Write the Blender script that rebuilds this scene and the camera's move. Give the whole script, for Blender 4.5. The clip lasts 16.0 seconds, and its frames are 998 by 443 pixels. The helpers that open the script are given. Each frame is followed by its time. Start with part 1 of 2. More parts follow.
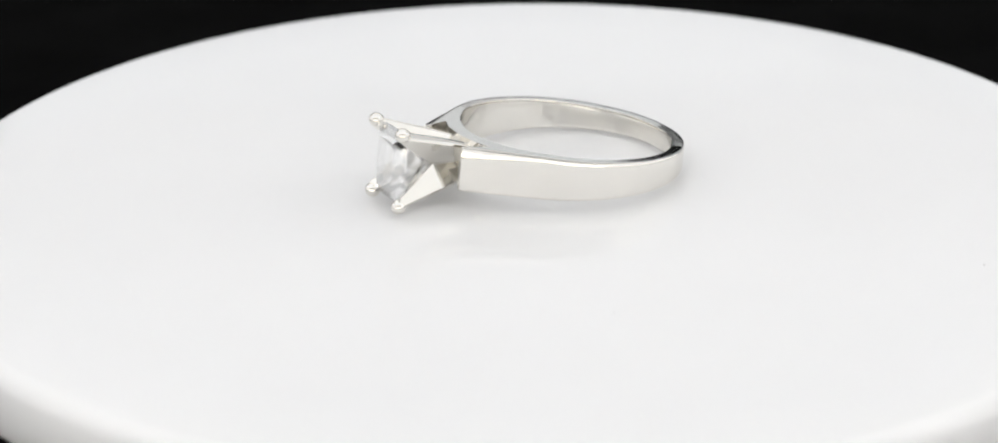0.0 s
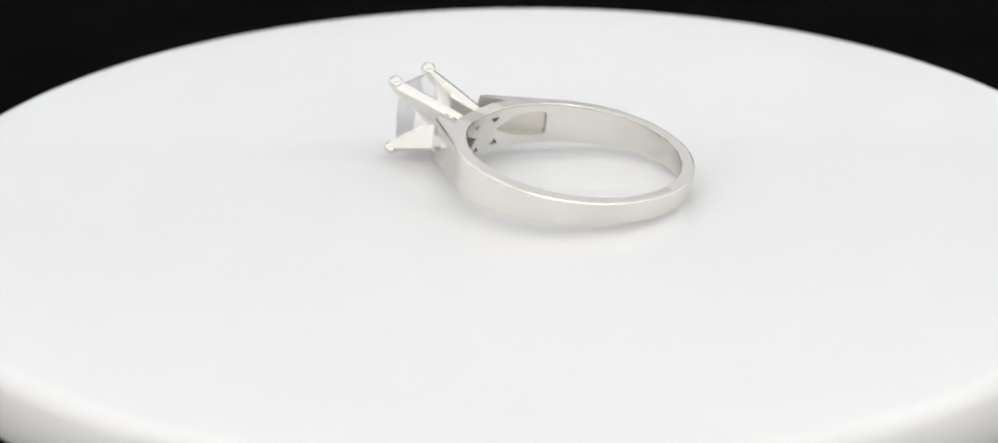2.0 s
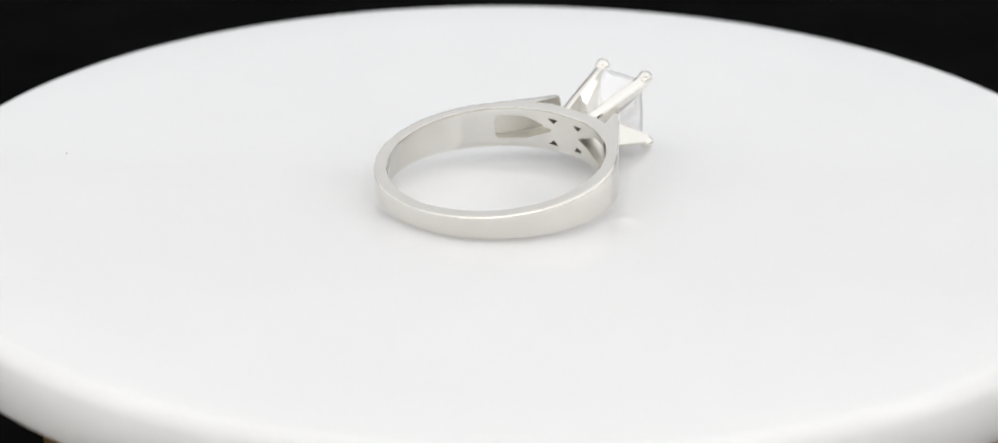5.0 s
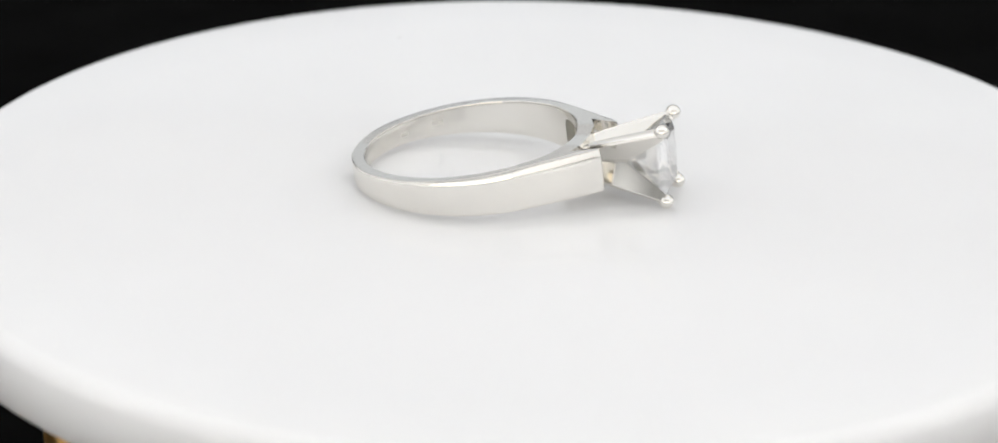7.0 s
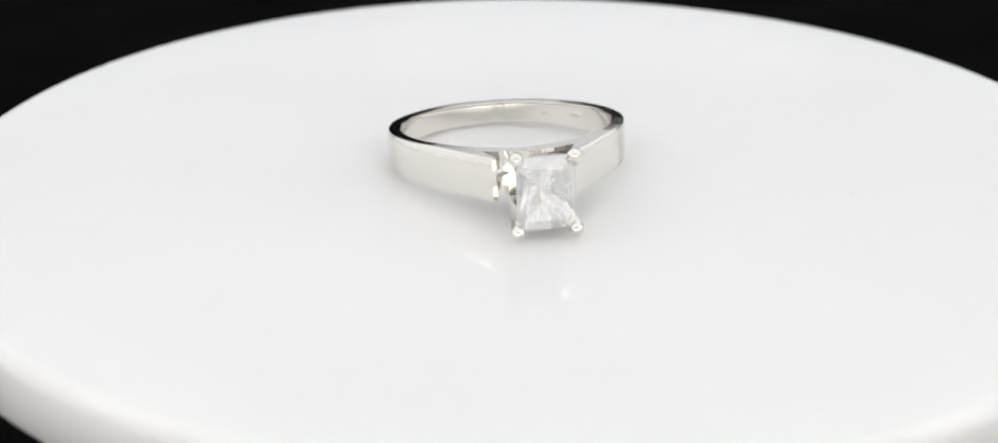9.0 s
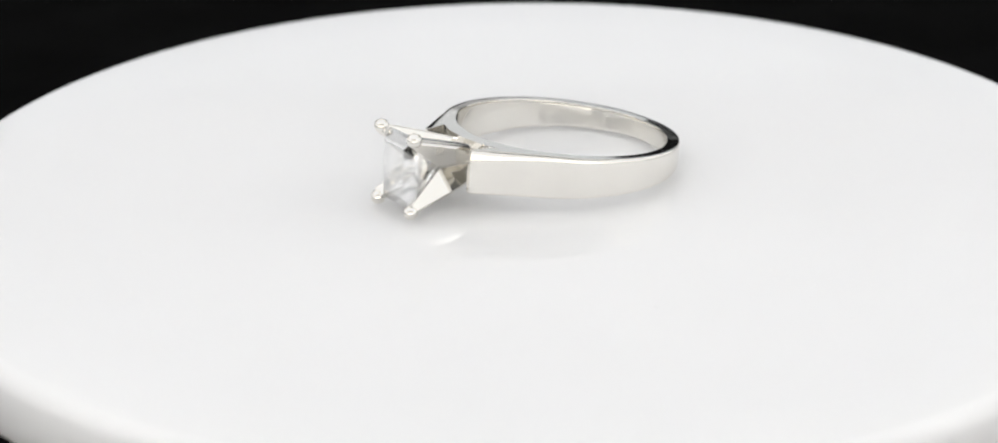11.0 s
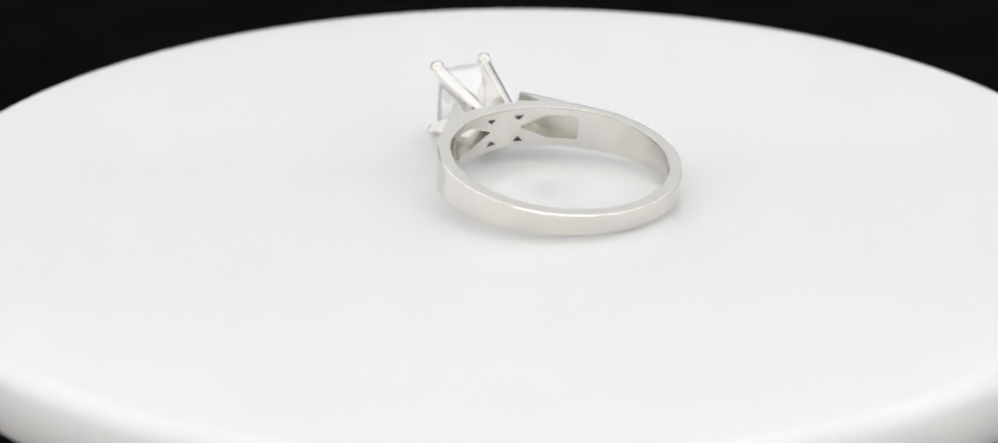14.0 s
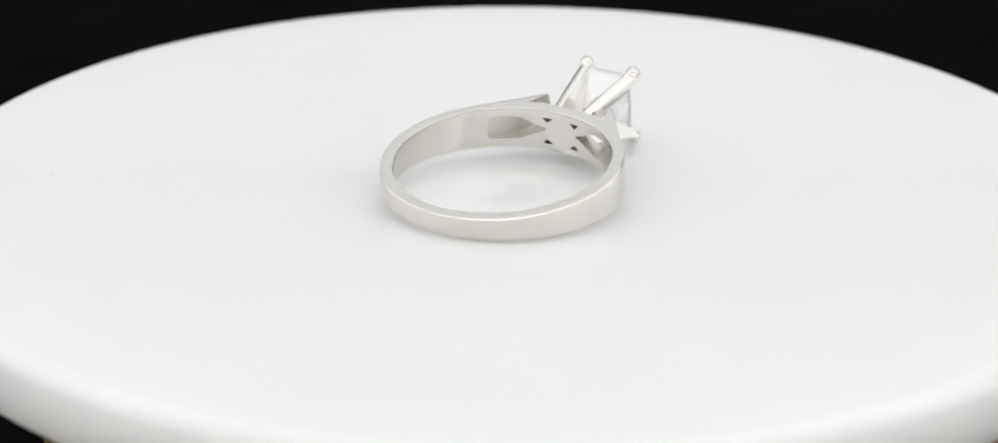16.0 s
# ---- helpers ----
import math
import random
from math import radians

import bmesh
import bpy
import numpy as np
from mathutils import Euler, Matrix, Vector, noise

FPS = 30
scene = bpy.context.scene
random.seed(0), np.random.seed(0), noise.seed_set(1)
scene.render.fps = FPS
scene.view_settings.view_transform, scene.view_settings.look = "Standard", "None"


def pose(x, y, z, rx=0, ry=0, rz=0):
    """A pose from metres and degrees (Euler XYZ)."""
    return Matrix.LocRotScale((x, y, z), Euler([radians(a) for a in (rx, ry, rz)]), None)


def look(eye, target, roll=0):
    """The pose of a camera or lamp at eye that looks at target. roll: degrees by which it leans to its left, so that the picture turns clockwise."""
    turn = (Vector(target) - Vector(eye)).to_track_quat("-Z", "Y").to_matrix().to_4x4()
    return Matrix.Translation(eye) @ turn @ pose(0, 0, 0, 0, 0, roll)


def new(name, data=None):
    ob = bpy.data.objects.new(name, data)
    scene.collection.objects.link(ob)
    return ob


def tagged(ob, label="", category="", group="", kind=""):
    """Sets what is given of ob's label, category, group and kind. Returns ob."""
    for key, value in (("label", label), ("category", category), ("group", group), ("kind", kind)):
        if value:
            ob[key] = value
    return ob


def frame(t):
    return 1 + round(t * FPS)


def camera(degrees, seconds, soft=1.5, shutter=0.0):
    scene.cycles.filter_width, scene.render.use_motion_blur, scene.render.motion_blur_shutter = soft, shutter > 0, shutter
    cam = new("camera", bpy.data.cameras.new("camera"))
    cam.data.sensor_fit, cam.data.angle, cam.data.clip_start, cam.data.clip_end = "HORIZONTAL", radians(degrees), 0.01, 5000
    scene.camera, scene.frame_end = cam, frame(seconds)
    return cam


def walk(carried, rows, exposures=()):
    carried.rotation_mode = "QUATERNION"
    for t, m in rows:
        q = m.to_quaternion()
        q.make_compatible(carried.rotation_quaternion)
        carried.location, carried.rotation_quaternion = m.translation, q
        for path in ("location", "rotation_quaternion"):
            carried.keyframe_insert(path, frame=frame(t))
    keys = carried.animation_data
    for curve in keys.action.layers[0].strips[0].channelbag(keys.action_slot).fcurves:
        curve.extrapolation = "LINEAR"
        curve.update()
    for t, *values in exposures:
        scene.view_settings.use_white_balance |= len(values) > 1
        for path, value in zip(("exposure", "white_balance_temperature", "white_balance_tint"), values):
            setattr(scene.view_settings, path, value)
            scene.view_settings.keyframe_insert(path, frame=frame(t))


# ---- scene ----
cam = camera(23.55, 16.0, soft=1.75)
Z0 = 0.050                       # height of the pivot over the table
MM = 0.001
EYE = Vector((0.0, -177.11, 70.21)) * MM + Vector((0, 0, Z0))
VIEW = look(EYE, EYE + Vector((-0.010566, 0.924862, -0.380157)))
walk(cam, [(0, VIEW), (16, VIEW)])
cam.data.dof.use_dof = True
cam.data.dof.focus_distance = 0.186
cam.data.dof.aperture_fstop = 36.0

# ---- light: softboxes overhead and behind, the lit fabric of the tent, two lamps under its roof, added fills ----
world = bpy.data.worlds.new("studio")
scene.world = world
world.use_nodes = True
world.node_tree.nodes["Background"].inputs["Color"].default_value = (0.010, 0.010, 0.011, 1)
world.node_tree.nodes["Background"].inputs["Strength"].default_value = 1.0


POWER = 1.015                    # of all lamps together


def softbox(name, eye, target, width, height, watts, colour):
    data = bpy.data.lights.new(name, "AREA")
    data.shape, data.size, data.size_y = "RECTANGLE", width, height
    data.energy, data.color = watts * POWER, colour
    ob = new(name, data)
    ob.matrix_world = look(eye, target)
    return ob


COOL, WARM, BLUE = (0.976, 0.982, 1.0), (1.0, 0.92, 0.79), (0.93, 0.965, 1.0)
softbox("overhead_softbox", (0, -0.03, Z0 + 0.335), (0, -0.03, 0), 0.66, 0.52, 0.98, COOL)
softbox("rear_softbox", (0, 0.5375, Z0 + 0.308), (0, 0.5375, 0), 0.88, 0.615, 1.06, COOL)
# the tent's rear: bluish fabric over the black cloth and a plain white card in it
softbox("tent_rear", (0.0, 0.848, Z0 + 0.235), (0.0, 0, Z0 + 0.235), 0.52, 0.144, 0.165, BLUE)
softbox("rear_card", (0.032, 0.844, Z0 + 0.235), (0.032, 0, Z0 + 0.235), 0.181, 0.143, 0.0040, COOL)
# low glowing panel, assumed for the grey on the ring's far shoulders
softbox("rear_low_glow", (0.012, 0.842, Z0 + 0.129), (0.012, 0, Z0 + 0.129), 0.115, 0.070, 0.0165, COOL)
# unseen fill panels before the black cloth, added to brighten the stone
softbox("rear_fill_left", (-0.350, 0.845, Z0 + 0.060), (-0.350, 0, Z0 + 0.060), 0.34, 0.20, 0.150, COOL)
softbox("rear_fill_right", (0.350, 0.845, Z0 + 0.060), (0.350, 0, Z0 + 0.060), 0.34, 0.20, 0.150, COOL)
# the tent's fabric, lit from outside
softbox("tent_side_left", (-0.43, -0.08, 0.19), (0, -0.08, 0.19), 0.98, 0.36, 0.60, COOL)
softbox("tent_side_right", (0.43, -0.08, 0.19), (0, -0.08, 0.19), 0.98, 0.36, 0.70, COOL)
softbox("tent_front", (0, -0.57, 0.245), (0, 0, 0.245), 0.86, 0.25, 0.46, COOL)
# warm low fill, added to brighten the platter's front rim
softbox("front_rim_fill", (0, -0.57, 0.062), (0, 0, 0.062), 0.86, 0.11, 0.72, WARM)
# the two lamps under the tent's roof
for name, side in (("lamp_left", -1), ("lamp_right", 1)):
    lamp = softbox(name, (0.385 * side, -0.065, Z0 + 0.315), (0, 0, Z0), 0.16, 0.085, 0.120, COOL)
    lamp.data.shape = "ELLIPSE"


# ---- materials ----
def material(name):
    m = bpy.data.materials.new(name)
    m.use_nodes = True
    return m, m.node_tree.nodes, m.node_tree.links, m.node_tree.nodes["Principled BSDF"]


def noise_node(nodes, links, scale, detail=4.0):
    co = nodes.new("ShaderNodeTexCoord")
    n = nodes.new("ShaderNodeTexNoise")
    n.inputs["Scale"].default_value = scale
    n.inputs["Detail"].default_value = detail
    links.new(co.outputs["Object"], n.inputs["Vector"])
    return n


def ramp(nodes, links, source, a, b, lo=0.3, hi=0.7):
    r = nodes.new("ShaderNodeValToRGB")
    r.color_ramp.elements[0].position, r.color_ramp.elements[0].color = lo, (*a, 1)
    r.color_ramp.elements[1].position, r.color_ramp.elements[1].color = hi, (*b, 1)
    links.new(source, r.inputs["Fac"])
    return r


def bump(nodes, links, source, bsdf, strength, distance):
    b = nodes.new("ShaderNodeBump")
    b.inputs["Strength"].default_value = strength
    b.inputs["Distance"].default_value = distance
    links.new(source, b.inputs["Height"])
    links.new(b.outputs["Normal"], bsdf.inputs["Normal"])


def spread(nodes, links, source, socket, lo, hi):
    m = nodes.new("ShaderNodeMapRange")
    m.inputs["To Min"].default_value, m.inputs["To Max"].default_value = lo, hi
    links.new(source, m.inputs["Value"])
    links.new(m.outputs["Result"], socket)


def polished_gold(name, colour_a, colour_b, rough_lo, rough_hi):
    """Polished metal with faint hairlines and soft unevenness."""
    m, nodes, links, bsdf = material(name)
    fine = noise_node(nodes, links, 900.0, 3.0)
    broad = noise_node(nodes, links, 160.0, 2.0)
    c = ramp(nodes, links, broad.outputs["Fac"], colour_a, colour_b)
    links.new(c.outputs["Color"], bsdf.inputs["Base Color"])
    bsdf.inputs["Metallic"].default_value = 1.0
    spread(nodes, links, fine.outputs["Fac"], bsdf.inputs["Roughness"], rough_lo, rough_hi)
    bump(nodes, links, broad.outputs["Fac"], bsdf, 0.10, 0.0002)
    return m


WHITE_GOLD = polished_gold("white_gold", (0.775, 0.755, 0.712), (0.815, 0.795, 0.752), 0.06, 0.12)
CAST_GOLD = polished_gold("cast_white_gold", (0.74, 0.72, 0.67), (0.82, 0.80, 0.75), 0.34, 0.50)
BRASS = polished_gold("brass", (0.50, 0.27, 0.055), (0.60, 0.33, 0.08), 0.25, 0.40)

ACRYLIC, nodes, links, bsdf = material("white_acrylic")
cloud = noise_node(nodes, links, 40.0, 3.0)
grain = noise_node(nodes, links, 1500.0, 2.0)
c = ramp(nodes, links, cloud.outputs["Fac"], (0.845, 0.845, 0.845), (0.865, 0.865, 0.865))
links.new(c.outputs["Color"], bsdf.inputs["Base Color"])
spread(nodes, links, cloud.outputs["Fac"], bsdf.inputs["Roughness"], 0.018, 0.034)
bsdf.inputs["IOR"].default_value = 1.42
bsdf.inputs["Subsurface Weight"].default_value = 0.85
bsdf.inputs["Subsurface Radius"].default_value = (1.0, 1.0, 1.0)
bsdf.inputs["Subsurface Scale"].default_value = 0.009
bump(nodes, links, grain.outputs["Fac"], bsdf, 0.02, 0.00005)

DIAMOND, nodes, links, bsdf = material("diamond")
nodes.remove(bsdf)
glass = nodes.new("ShaderNodeBsdfGlass")
glass.inputs["IOR"].default_value = 1.28
glass.inputs["Roughness"].default_value = 0.0
glass.inputs["Color"].default_value = (1, 1, 1, 1)
# white veil mixed into the glass, added to brighten the stone
scatter = nodes.new("ShaderNodeBsdfTranslucent")
scatter.inputs["Color"].default_value = (0.98, 0.98, 0.98, 1)
veil = nodes.new("ShaderNodeBsdfDiffuse")
veil.inputs["Color"].default_value = (0.97, 0.97, 0.97, 1)
pale_lift = nodes.new("ShaderNodeMixShader")
pale_lift.inputs["Fac"].default_value = 0.6
links.new(scatter.outputs[0], pale_lift.inputs[1])
links.new(veil.outputs[0], pale_lift.inputs[2])
stone = nodes.new("ShaderNodeMixShader")
lift_noise = noise_node(nodes, links, 2500.0, 3.0)
spread(nodes, links, lift_noise.outputs["Fac"], stone.inputs["Fac"], 0.03, 0.06)
links.new(glass.outputs[0], stone.inputs[1])
links.new(pale_lift.outputs[0], stone.inputs[2])
# the strong lustre of the facets, raised to half mirror to brighten the stone
lustre = nodes.new("ShaderNodeBsdfGlossy")
lustre.inputs["Color"].default_value = (1, 1, 1, 1)
lustre.inputs["Roughness"].default_value = 0.015
facet = nodes.new("ShaderNodeMixShader")
facet.inputs["Fac"].default_value = 0.50
links.new(stone.outputs[0], facet.inputs[1])
links.new(lustre.outputs[0], facet.inputs[2])
links.new(facet.outputs[0], nodes["Material Output"].inputs["Surface"])

VELVET, nodes, links, bsdf = material("black_velvet")
nap = noise_node(nodes, links, 60.0, 6.0)
c = ramp(nodes, links, nap.outputs["Fac"], (0.0012, 0.0012, 0.0012), (0.0030, 0.0030, 0.0030))
links.new(c.outputs["Color"], bsdf.inputs["Base Color"])
bsdf.inputs["Roughness"].default_value = 0.95
bsdf.inputs["Specular IOR Level"].default_value = 0.02
bump(nodes, links, nap.outputs["Fac"], bsdf, 0.4, 0.002)

FABRIC, nodes, links, bsdf = material("white_tent_fabric")
weave = noise_node(nodes, links, 400.0, 4.0)
c = ramp(nodes, links, weave.outputs["Fac"], (0.80, 0.80, 0.79), (0.86, 0.86, 0.85))
links.new(c.outputs["Color"], bsdf.inputs["Base Color"])
bsdf.inputs["Roughness"].default_value = 0.9
bump(nodes, links, weave.outputs["Fac"], bsdf, 0.3, 0.0005)


# ---- mesh helpers ----
def mesh_object(name, bm, mat, parent=None, label="", sharp=30.0):
    """One bmesh as one mesh object, smooth but for edges sharper than the angle."""
    bmesh.ops.recalc_face_normals(bm, faces=bm.faces)
    me = bpy.data.meshes.new(name)
    bm.to_mesh(me)
    bm.free()
    me.materials.append(mat)
    for p in me.polygons:
        p.use_smooth = sharp > 0
    if sharp > 0:
        me.set_sharp_from_angle(angle=radians(sharp))
    ob = new(name, me)
    if parent:
        ob.parent = parent
    return tagged(ob, label=label)


part = mesh_object


def box(bm, x0, x1, y0, y1, z0, z1):
    v = [bm.verts.new((x, y, z)) for x in (x0, x1) for y in (y0, y1) for z in (z0, z1)]
    for q in ((0, 1, 3, 2), (4, 6, 7, 5), (0, 4, 5, 1), (2, 3, 7, 6), (0, 2, 6, 4), (1, 5, 7, 3)):
        bm.faces.new([v[i] for i in q])


def loft(bm, rings, closed=False, caps=True):
    """Faces between rings of equal length; closed joins the last ring to the first."""
    vs = [[bm.verts.new(p) for p in r] for r in rings]
    n = len(vs[0])
    for a, b in zip(vs, vs[1:] + (vs[:1] if closed else [])):
        for i in range(n):
            bm.faces.new((a[i], a[(i + 1) % n], b[(i + 1) % n], b[i]))
    if caps and not closed:
        bm.faces.new(vs[0][::-1])
        bm.faces.new(vs[-1])
    return vs


def lathe(bm, profile, steps):
    """A closed solid from (radius, z) pairs, the first and last on the axis side."""
    rings = [[(r * math.cos(2 * math.pi * i / steps), r * math.sin(2 * math.pi * i / steps), z) for i in range(steps)]
             for r, z in profile]
    loft(bm, rings)


def rounded(r, z, radius, turns, a0, a1):
    """Arc of a profile round the centre (r, z)."""
    return [(r + radius * math.cos(radians(a0 + (a1 - a0) * i / turns)),
             z + radius * math.sin(radians(a0 + (a1 - a0) * i / turns))) for i in range(turns + 1)]


def cut(ob, cutters):
    """Take the cutters out of ob for good."""
    for i, c in enumerate(cutters):
        b = ob.modifiers.new("cut", "BOOLEAN")
        b.operation, b.solver, b.object, b.material_mode = "DIFFERENCE", "EXACT", c, "TRANSFER"
    dg = bpy.context.evaluated_depsgraph_get()
    me = bpy.data.meshes.new_from_object(ob.evaluated_get(dg))
    ob.modifiers.clear()
    ob.data = me
    for c in cutters:
        bpy.data.objects.remove(c)
    for p in me.polygons:
        p.use_smooth = True
    me.set_sharp_from_angle(angle=radians(28))


# ---- the studio: a white fabric light tent with a black backdrop and table cover ----
def studio():
    def slab(name, mat, label, *b):
        bm = bmesh.new()
        box(bm, *b)
        tagged(mesh_object(name, bm, mat, sharp=0), label, name.split("_")[0], kind="structure")

    slab("table", VELVET, "black velvet-covered studio table", -0.62, 0.62, -0.70, 0.86, -0.03, 0.0)
    slab("backdrop", VELVET, "plain black velvet backdrop", -0.62, 0.62, 0.86, 0.88, -0.03, 0.42)
    slab("wall_west", FABRIC, "white fabric side of the light tent", -0.45, -0.44, -0.60, 0.44, 0.0, 0.42)
    slab("wall_east", FABRIC, "white fabric side of the light tent", 0.44, 0.45, -0.60, 0.44, 0.0, 0.42)
    slab("wall_south", FABRIC, "white fabric front of the light tent", -0.44, 0.44, -0.60, -0.59, 0.0, 0.42)
    # unseen side walls, made white to bounce light onto the stone
    slab("wall_northwest", FABRIC, "unseen white wall beside the backdrop, added for bounce", -0.64, -0.62, 0.44, 0.86, -0.03, 0.42)
    slab("wall_northeast", FABRIC, "unseen white wall beside the backdrop, added for bounce", 0.62, 0.64, 0.44, 0.86, -0.03, 0.42)
    slab("ceiling", FABRIC, "white fabric roof of the light tent", -0.64, 0.64, -0.60, 0.88, 0.422, 0.432)


studio()

# ---- the turntable ----
DISC = pose(0.171 * MM, -1.079 * MM, 0.997 * MM) @ Euler((math.atan(0.00811), -math.atan(0.0094), 0)).to_matrix().to_4x4()
turntable = tagged(new("turntable"), "white acrylic display turntable on a round brass base", "turntable")
turntable.location = (0, 0, 0)


def build_turntable():
    bm = bmesh.new()
    R, T, r, q = 48.3, 5.22, 1.35, 0.5
    prof = [(0.01, 0)] + [(x, 0) for x in (15, 30, 40)] + rounded(R - r, -r, r, 10, 90, 0)
    prof += rounded(R - q, -T + q, q, 4, 0, -90) + [(20, -T), (0.01, -T)]
    lathe(bm, [(a * MM, b * MM) for a, b in prof], 256)
    platter = part("platter", bm, ACRYLIC, turntable, "glossy white acrylic disc with a rounded rim", 40)
    bm = bmesh.new()
    top = Z0 / MM - 13.5
    prof = [(0.01, top)] + rounded(37.4, top - 1.5, 1.5, 5, 90, 0) + [(39.3, 20), (39.9, 3)]
    prof += rounded(39.0, 1.0, 1.0, 4, 0, -90) + [(0.01, 0)]
    lathe(bm, [(a * MM, b * MM) for a, b in prof], 128)
    part("base", bm, BRASS, turntable, "round brass base", 35)
    bm = bmesh.new()
    lathe(bm, [(0.01 * MM, (top - 0.4) * MM), (9 * MM, (top - 0.4) * MM), (9 * MM, Z0 - 4.7 * MM), (0.01 * MM, Z0 - 4.7 * MM)], 48)
    part("spindle", bm, BRASS, turntable, "short brass spindle", 35)
    return platter


platter = build_turntable()

# ---- the ring: x towards the stone, z along the finger, millimetres ----
RI, RO = 8.485, 9.53
TIP = (11.30, 3.25)                      # end of a shoulder
ZC = -0.03                               # the head sits a little low
TANGENT = math.atan2(TIP[1], TIP[0]) + math.acos(RO / math.hypot(*TIP))


def outer(a):
    """Outer radius at the angle a from the stone's axis: round at the back, straight along the shoulders."""
    a = abs(a)
    if a >= TANGENT:
        return RO
    if a >= math.atan2(TIP[1], TIP[0]):
        return RO / math.cos(TANGENT - a)
    return TIP[0] / math.cos(a)


def half_width(a):
    """Half the band's width: narrow at the back, wide at the shoulders."""
    back = 180 - math.degrees(abs(a))
    return float(np.interp(back, (0, 40, 70, 100, 130, 165, 180), (0.82, 0.955, 1.19, 1.45, 1.68, 1.73, 1.67)))


def worn(a):
    """Depth of the zone under the upper outer edge that polishing has rolled over, unequal on the two shoulders."""
    d = math.degrees(a)
    if d < 0:
        return float(np.interp(-d, (15, 28, 45, 65, 95, 125, 180), (1.15, 0.95, 0.76, 0.62, 0.40, 0.16, 0.12)))
    return float(np.interp(d, (15, 28, 45, 65, 95, 125, 180), (0.95, 0.60, 0.34, 0.30, 0.26, 0.16, 0.12)))


def prism(name, corners, z0, z1):
    bm = bmesh.new()
    loft(bm, [[(x, y, z) for x, y in corners] for z in (z0, z1)])
    return mesh_object(name, bm, WHITE_GOLD, sharp=0)


def section(a):
    """The band's cross-section at the angle a: flat sides, crisp inner edges, a thin bright bevel and a slightly rolled outer face."""
    ro, h = outer(a), half_width(a)

    def half(h, roll):
        drop = min(0.17 * roll, 0.125)
        edge = ro - drop
        flat0, flat1 = RI + 0.055, edge - 0.085
        pts = [(RI - 0.004, h - 0.30), (RI, h - 0.10), (RI + 0.015, h - 0.028), (flat0, h)]
        pts += [(flat0 + (flat1 - flat0) * k / 4, h - 0.006 * k / 4) for k in range(1, 5)]
        pts += [(edge - 0.030, h - 0.026), (edge, h - 0.075)]
        pts += [(edge + drop * (1 - (1 - k / 5) ** 2), h - 0.075 - roll * k / 5) for k in range(1, 6)]
        return pts

    top, low = half(h, worn(a)), half(h + 0.03, 0.14)
    pts = [(RI - 0.010, 0.0)] + top + [(ro + 0.004, 0.0)] + [(r, -z) for r, z in low[::-1]]
    return [(r * math.cos(a), r * math.sin(a), z) for r, z in pts]


def pocket(side):
    """The hollow under a shoulder: a window in the bore that runs out through the shoulder's end."""
    bm = bmesh.new()
    rings = []
    for d in (42.0, 41.2, 39.5, 34, 28, 24, 20, 16, 12, 9.6):
        a = radians(d) * side
        hz = float(np.interp(d, (9.6, 25, 40, 41.2, 42.0), (0.06, 0.98, 1.02, 0.9, 0.65)))
        ro = outer(a) - 0.42 if d > 21.5 else 10.6
        rings.append([(r * math.cos(a), r * math.sin(a), z) for r, z in ((8.1, -hz), (ro, -hz), (ro, hz), (8.1, hz))])
    loft(bm, rings)
    return mesh_object("cutter", bm, CAST_GOLD, sharp=0)


def prong(parent, sy, sz):
    """A claw: a steep fin that rises from the head's foot to the stone's corner, with flat polished faces, a bevelled
    outer edge and a V-shaped inner edge that leaves room for the stone, and a bead folded over the girdle."""
    corner = Vector((2.27 * sy, 2.92 * sz))
    u = Vector((math.cos(radians(66)) * sy, math.sin(radians(66)) * sz))
    n = Vector((-u.y, u.x))
    bm = bmesh.new()
    rings = []
    for i in range(21):
        t = i / 20
        x = 9.55 + 6.45 * t
        edge = Vector(((1.32 + 1.03 * t ** 0.9) * sy, (1.30 + 1.74 * t ** 0.9) * sz))
        low = 0.05 if t < 0.47 else 0.05 + 2.30 * (t - 0.47) / 0.53
        deep = (abs(edge.y) - low) / abs(u.y)
        w = 0.40 + 0.08 * t
        cross = ((deep, -w * 0.92), (0.20, -w), (0.05, -w * 0.72), (0.0, -w * 0.35),
                 (0.0, w * 0.35), (0.05, w * 0.72), (0.20, w), (deep, w * 0.92))
        rings.append([Vector((x, (edge - u * r + n * k).x, (edge - u * r + n * k).y + ZC)) for r, k in cross])
    for dx, k in ((0.10, 0.86), (0.20, 0.60), (0.25, 0.30)):
        mid = sum(rings[20], Vector()) / 8
        rings.append([mid + (p - mid) * k + Vector((dx, 0, 0)) for p in rings[20]])
    loft(bm, rings)
    claw = part("prong", bm, WHITE_GOLD, parent, "flat polished fin-shaped claw", 25)
    bm = bmesh.new()
    axis = Vector((1.0, 0.20 * sy, 0.26 * sz)).normalized().to_track_quat("X", "Z").to_matrix().to_4x4()
    at = Vector((15.95, corner.x * 0.975, corner.y * 0.975 + ZC))
    m = Matrix.Translation(at) @ axis @ Matrix.Diagonal((0.60, 0.57, 0.57, 1))
    bmesh.ops.create_uvsphere(bm, u_segments=32, v_segments=20, radius=1.0, matrix=m)
    part("bead", bm, WHITE_GOLD, claw, "rounded claw tip over the stone", 40)
    return claw


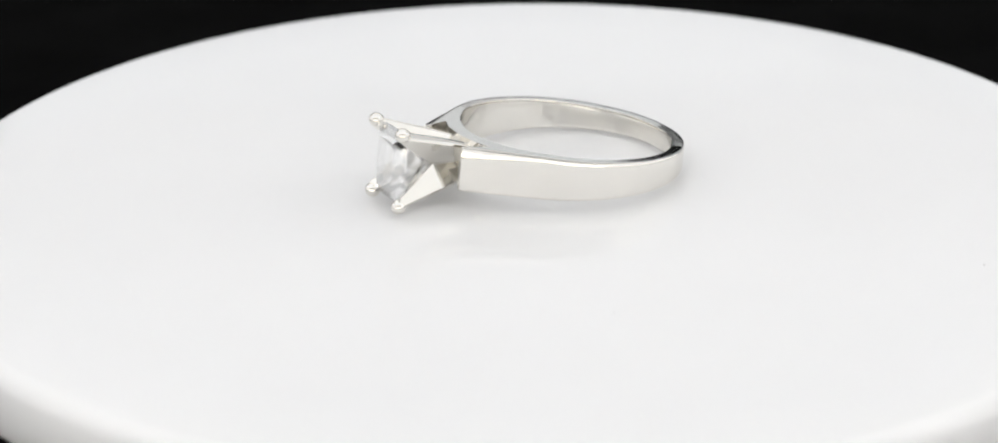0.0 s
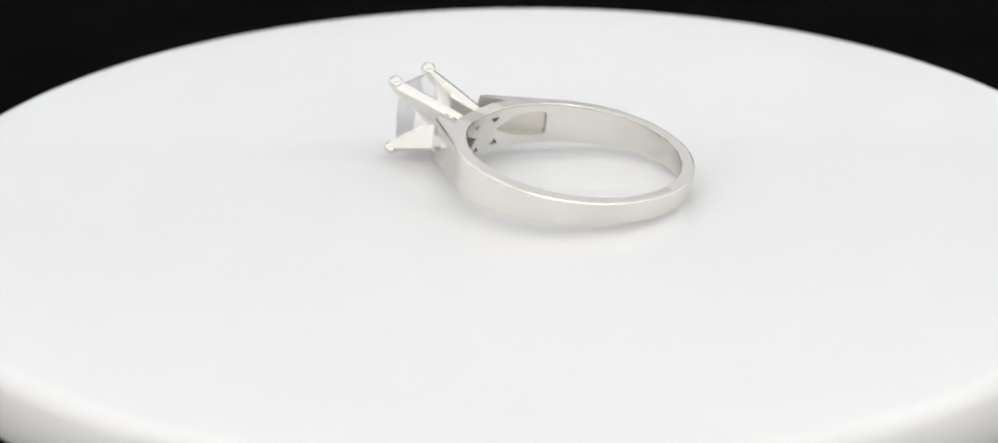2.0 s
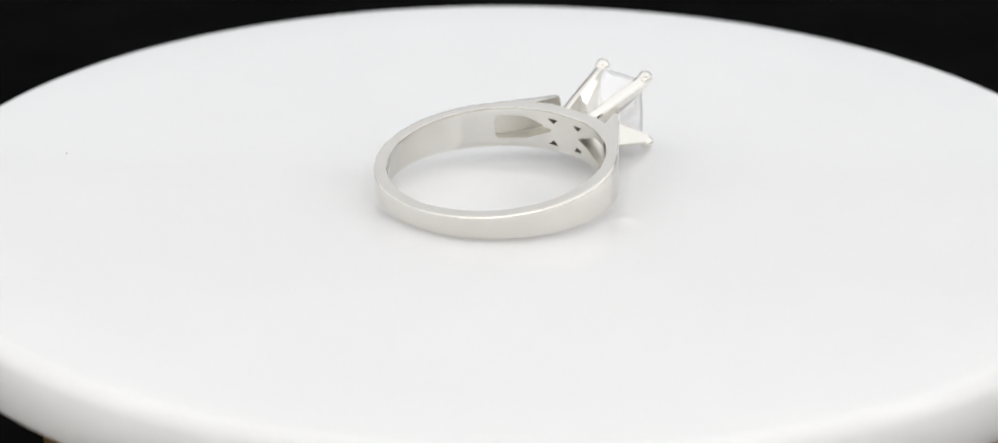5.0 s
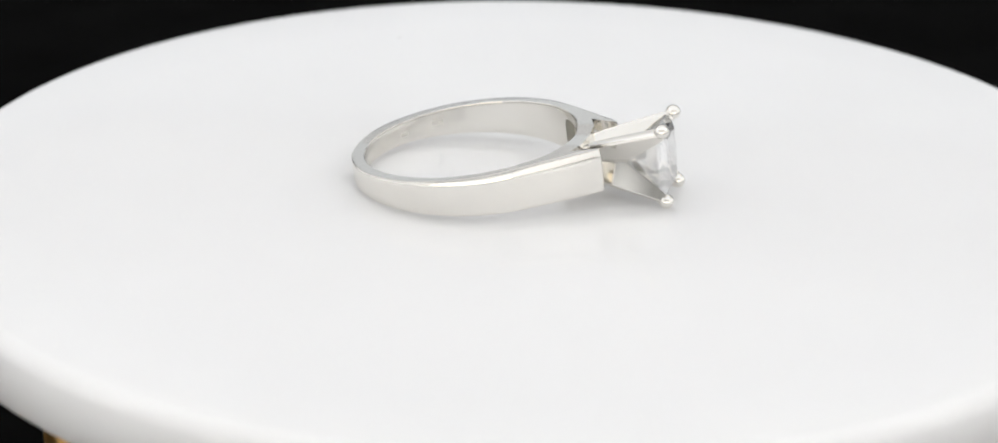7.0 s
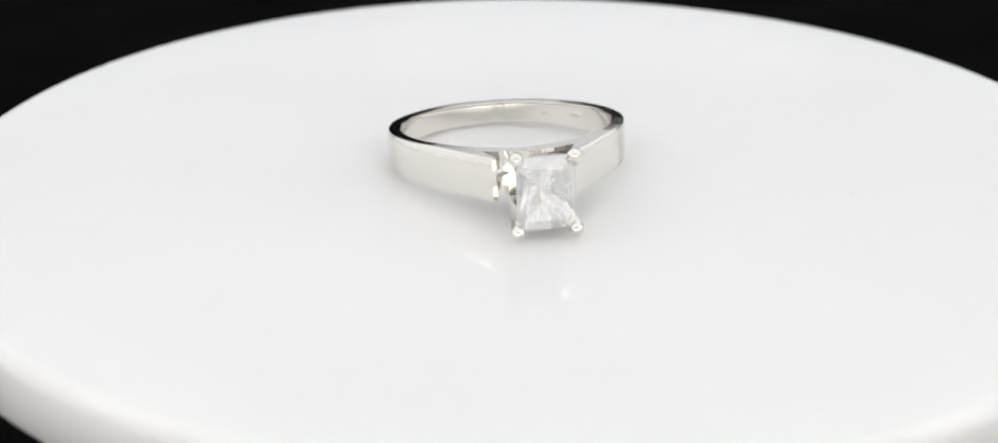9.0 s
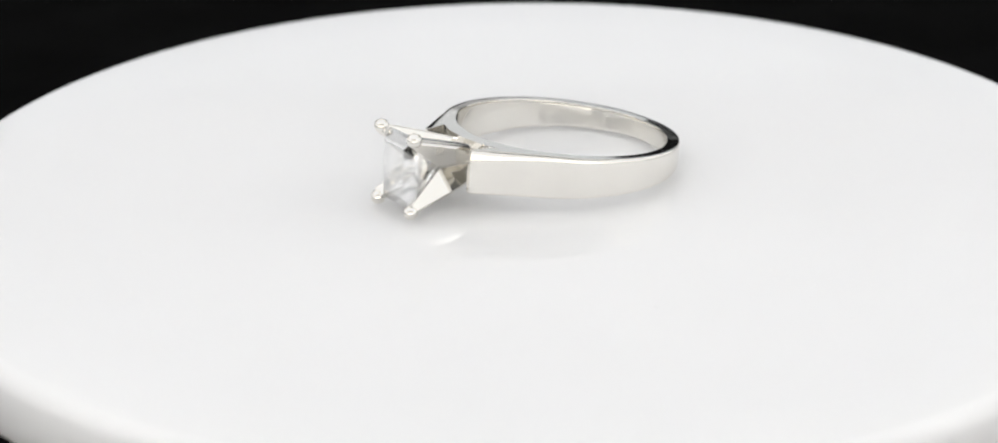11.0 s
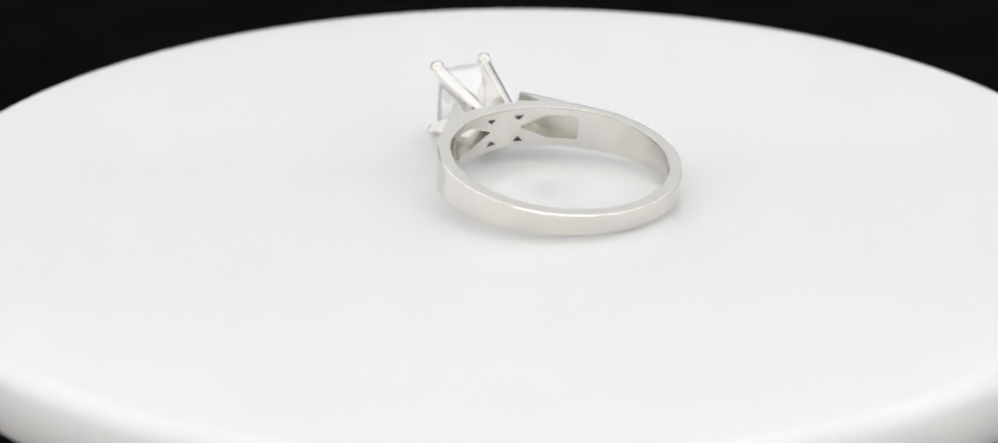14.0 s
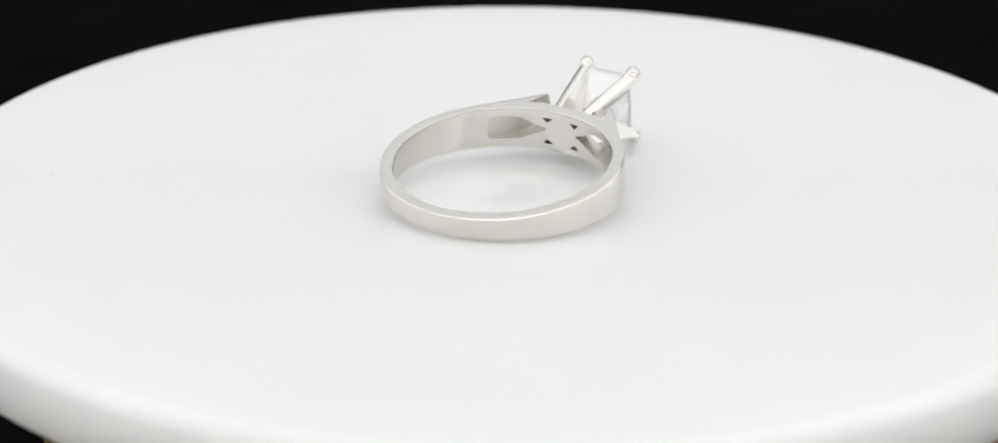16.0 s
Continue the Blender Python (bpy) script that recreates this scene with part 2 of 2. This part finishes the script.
def gemstone(parent):
    """Rectangular princess-cut stone, cut plane by plane: a broad table, two crown steps, and a pavilion of chevron facets
    that run from the corners to the culet."""
    hy, hz, gx = 2.20, 2.86, 15.62
    table, girdle = 0.58, -0.16
    bm = bmesh.new()
    box(bm, -4, table, -hy, hy, -hz, hz)

    def slice_off(point, normal):
        geom = list(bm.verts) + list(bm.edges) + list(bm.faces)
        made = bmesh.ops.bisect_plane(bm, geom=geom, dist=1e-6, plane_co=point, plane_no=normal, clear_outer=True)
        edges = [e for e in made["geom_cut"] if isinstance(e, bmesh.types.BMEdge)]
        if len(edges) > 2:
            bmesh.ops.edgeloop_fill(bm, edges=edges)

    for sy in (-1, 1):
        for sz in (-1, 1):
            slice_off((0, sy * (hy - 0.07), sz * (hz - 0.07)), (0, sy, sz))
    for sy, sz, reach, other in ((1, 0, hy, hz), (-1, 0, hy, hz), (0, 1, hz, hy), (0, -1, hz, hy)):
        edge = Vector((0, sy * reach, sz * reach))
        out, along = Vector((0, sy, sz)), Vector((0, -sz, sy))
        X = Vector((1, 0, 0))
        # crown: a steep and a shallow step, split in the middle
        for lean, depth in ((50, 0.0), (30, 0.30)):
            for e in (-1, 1):
                c, s = math.cos(radians(lean)), math.sin(radians(lean))
                slice_off(edge - out * depth + X * depth * 0.85, out * s * 1.0 + X * c + along * e * 0.035)
        # crown corners: small kite facets
        for e in (-1, 1):
            c, k = math.cos(radians(24)), math.sin(radians(24))
            for lean, inset in ((36, 0.10), (24, 0.34)):
                slice_off(edge + along * e * (other - 0.10) - out * inset + X * inset * 0.72, (out * c + along * e * k) * math.sin(radians(lean)) + X * math.cos(radians(lean)))
        # pavilion: a main facet along the girdle and pairs of chevrons that fan out of the corners
        for turn, deep in zip((0, 8, 16, 25, 36), (4.3, 4.0, 3.76, 3.55, 3.38)):
            for e in (-1, 1) if turn else (1,):
                c, k = math.cos(radians(turn)), math.sin(radians(turn))
                a = math.atan2(deep + girdle, reach * c + other * k)
                start = edge + X * girdle + along * e * other
                slice_off(start, (out * c + along * e * k) * math.sin(a) - X * math.cos(a))
    bmesh.ops.remove_doubles(bm, verts=bm.verts, dist=1e-4)
    bmesh.ops.translate(bm, verts=bm.verts, vec=(gx, 0, ZC))
    return part("gemstone", bm, DIAMOND, parent, "clear rectangular faceted diamond", 0)


RING = Matrix(((-0.8627, 0.5011, 0.0682, 3.2227 * MM), (-0.4978, -0.8652, 0.0602, 2.6347 * MM), (0.0891, 0.0180, 0.9959, 3.0124 * MM), (0, 0, 0, 1)))
ring = tagged(new("diamond_ring"), "polished white gold ring with one rectangular diamond, lying on the turntable", "ring")


def build_ring():
    bm = bmesh.new()
    steps = 240
    loft(bm, [section(2 * math.pi * (i + 0.5) / steps - math.pi) for i in range(steps)], closed=True)
    shank = part("shank", bm, WHITE_GOLD, ring, "polished tapering white gold band with open shoulders")
    cutters = [prism("cutter", [(13, 2.66), (11.5, 2.80), (9.02, 3.60), (9.55, 2.2), (9.68, 0), (9.55, -2.2), (9.02, -3.60), (11.5, -2.80), (13, -2.66)], -4, 4),
               pocket(1), pocket(-1)]
    for sy in (1, -1):
        for sz in (1, -1):
            bm = bmesh.new()
            tri = [(1.74 * sy, 1.13 * sz - 0.08), (0.78 * sy, 1.13 * sz - 0.08), (1.26 * sy, 0.72 * sz - 0.08)]
            loft(bm, [[(x, y, z) for y, z in tri] for x in (7.8, 10.5)])
            cutters.append(mesh_object("cutter", bm, CAST_GOLD, sharp=0))
    cut(shank, cutters)
    # foot of the head between the claws
    bm = bmesh.new()
    rings = []
    for x, wy, wz in ((9.45, 0.62, 0.62), (10.0, 0.62, 0.66), (10.6, 0.80, 0.70), (10.9, 0.70, 0.55)):
        rings.append([(x, wy * math.copysign(abs(math.cos(u)) ** 0.5, math.cos(u)), wz * math.copysign(abs(math.sin(u)) ** 0.5, math.sin(u)))
                      for u in [2 * math.pi * (k + 0.5) / 20 for k in range(20)]])
    loft(bm, rings)
    part("head_base", bm, WHITE_GOLD, ring, "small polished foot that joins the claws")
    for sy in (1, -1):
        for sz in (1, -1):
            prong(ring, sy, sz)
    gemstone(ring)
    # two worn, unreadable stamps inside the band
    for mid, z, span in ((125.7, 0.12, 3.2), (146.9, -0.12, 2.4)):
        bm = bmesh.new()
        loft(bm, [[(r * math.cos(radians(mid + d)), r * math.sin(radians(mid + d)), z + dz) for r, dz in ((8.465, -0.17), (8.465, 0.17), (8.52, 0.17), (8.52, -0.17))]
                  for d in (-span, -span / 2, 0, span / 2, span)])
        part("hallmark", bm, CAST_GOLD, ring, "faint worn stamp inside the band")
    for ob in ring.children_recursive:
        ob.data.transform(Matrix.Diagonal((MM, MM, MM, 1)))


build_ring()


# ---- dust on the platter ----
DUST, nodes, links, bsdf = material("grey_dust")
lint = noise_node(nodes, links, 9000.0, 3.0)
c = ramp(nodes, links, lint.outputs["Fac"], (0.36, 0.35, 0.33), (0.55, 0.54, 0.52))
links.new(c.outputs["Color"], bsdf.inputs["Base Color"])
bsdf.inputs["Roughness"].default_value = 0.9


def dust_speck(sx, sy, sz):
    bm = bmesh.new()
    bmesh.ops.create_icosphere(bm, subdivisions=2, radius=1.0)
    for v in bm.verts:
        v.co *= 0.8 + 0.35 * noise.noise(v.co * 1.7)
        v.co = Vector((v.co.x * sx, v.co.y * sy, v.co.z * sz)) * MM
    return tagged(mesh_object("dust_speck", bm, DUST), "tiny grey dust speck on the white turntable", "dust", "dust on the turntable")


SPECKS = [(dust_speck(0.07, 0.05, 0.04), (6.1, -24.0, 0.025)), (dust_speck(0.13, 0.035, 0.03), (33.3, -16.1, 0.018))]


# ---- movement: one even turn in 11.219 s ----
def motions():
    rows_platter, rows_ring = [], []
    for i in range(33):
        t = 0.5 * i
        turn = Matrix.Translation((0, 0, Z0)) @ Matrix.Rotation(-0.56005 * t, 4, "Z")
        rows_platter.append((t, turn @ DISC))
        rows_ring.append((t, turn @ RING))
    walk(platter, rows_platter)
    walk(ring, rows_ring)
    for speck, place in SPECKS:
        walk(speck, [(t, m @ Matrix.Translation(Vector(place) * MM)) for t, m in rows_platter])


motions()
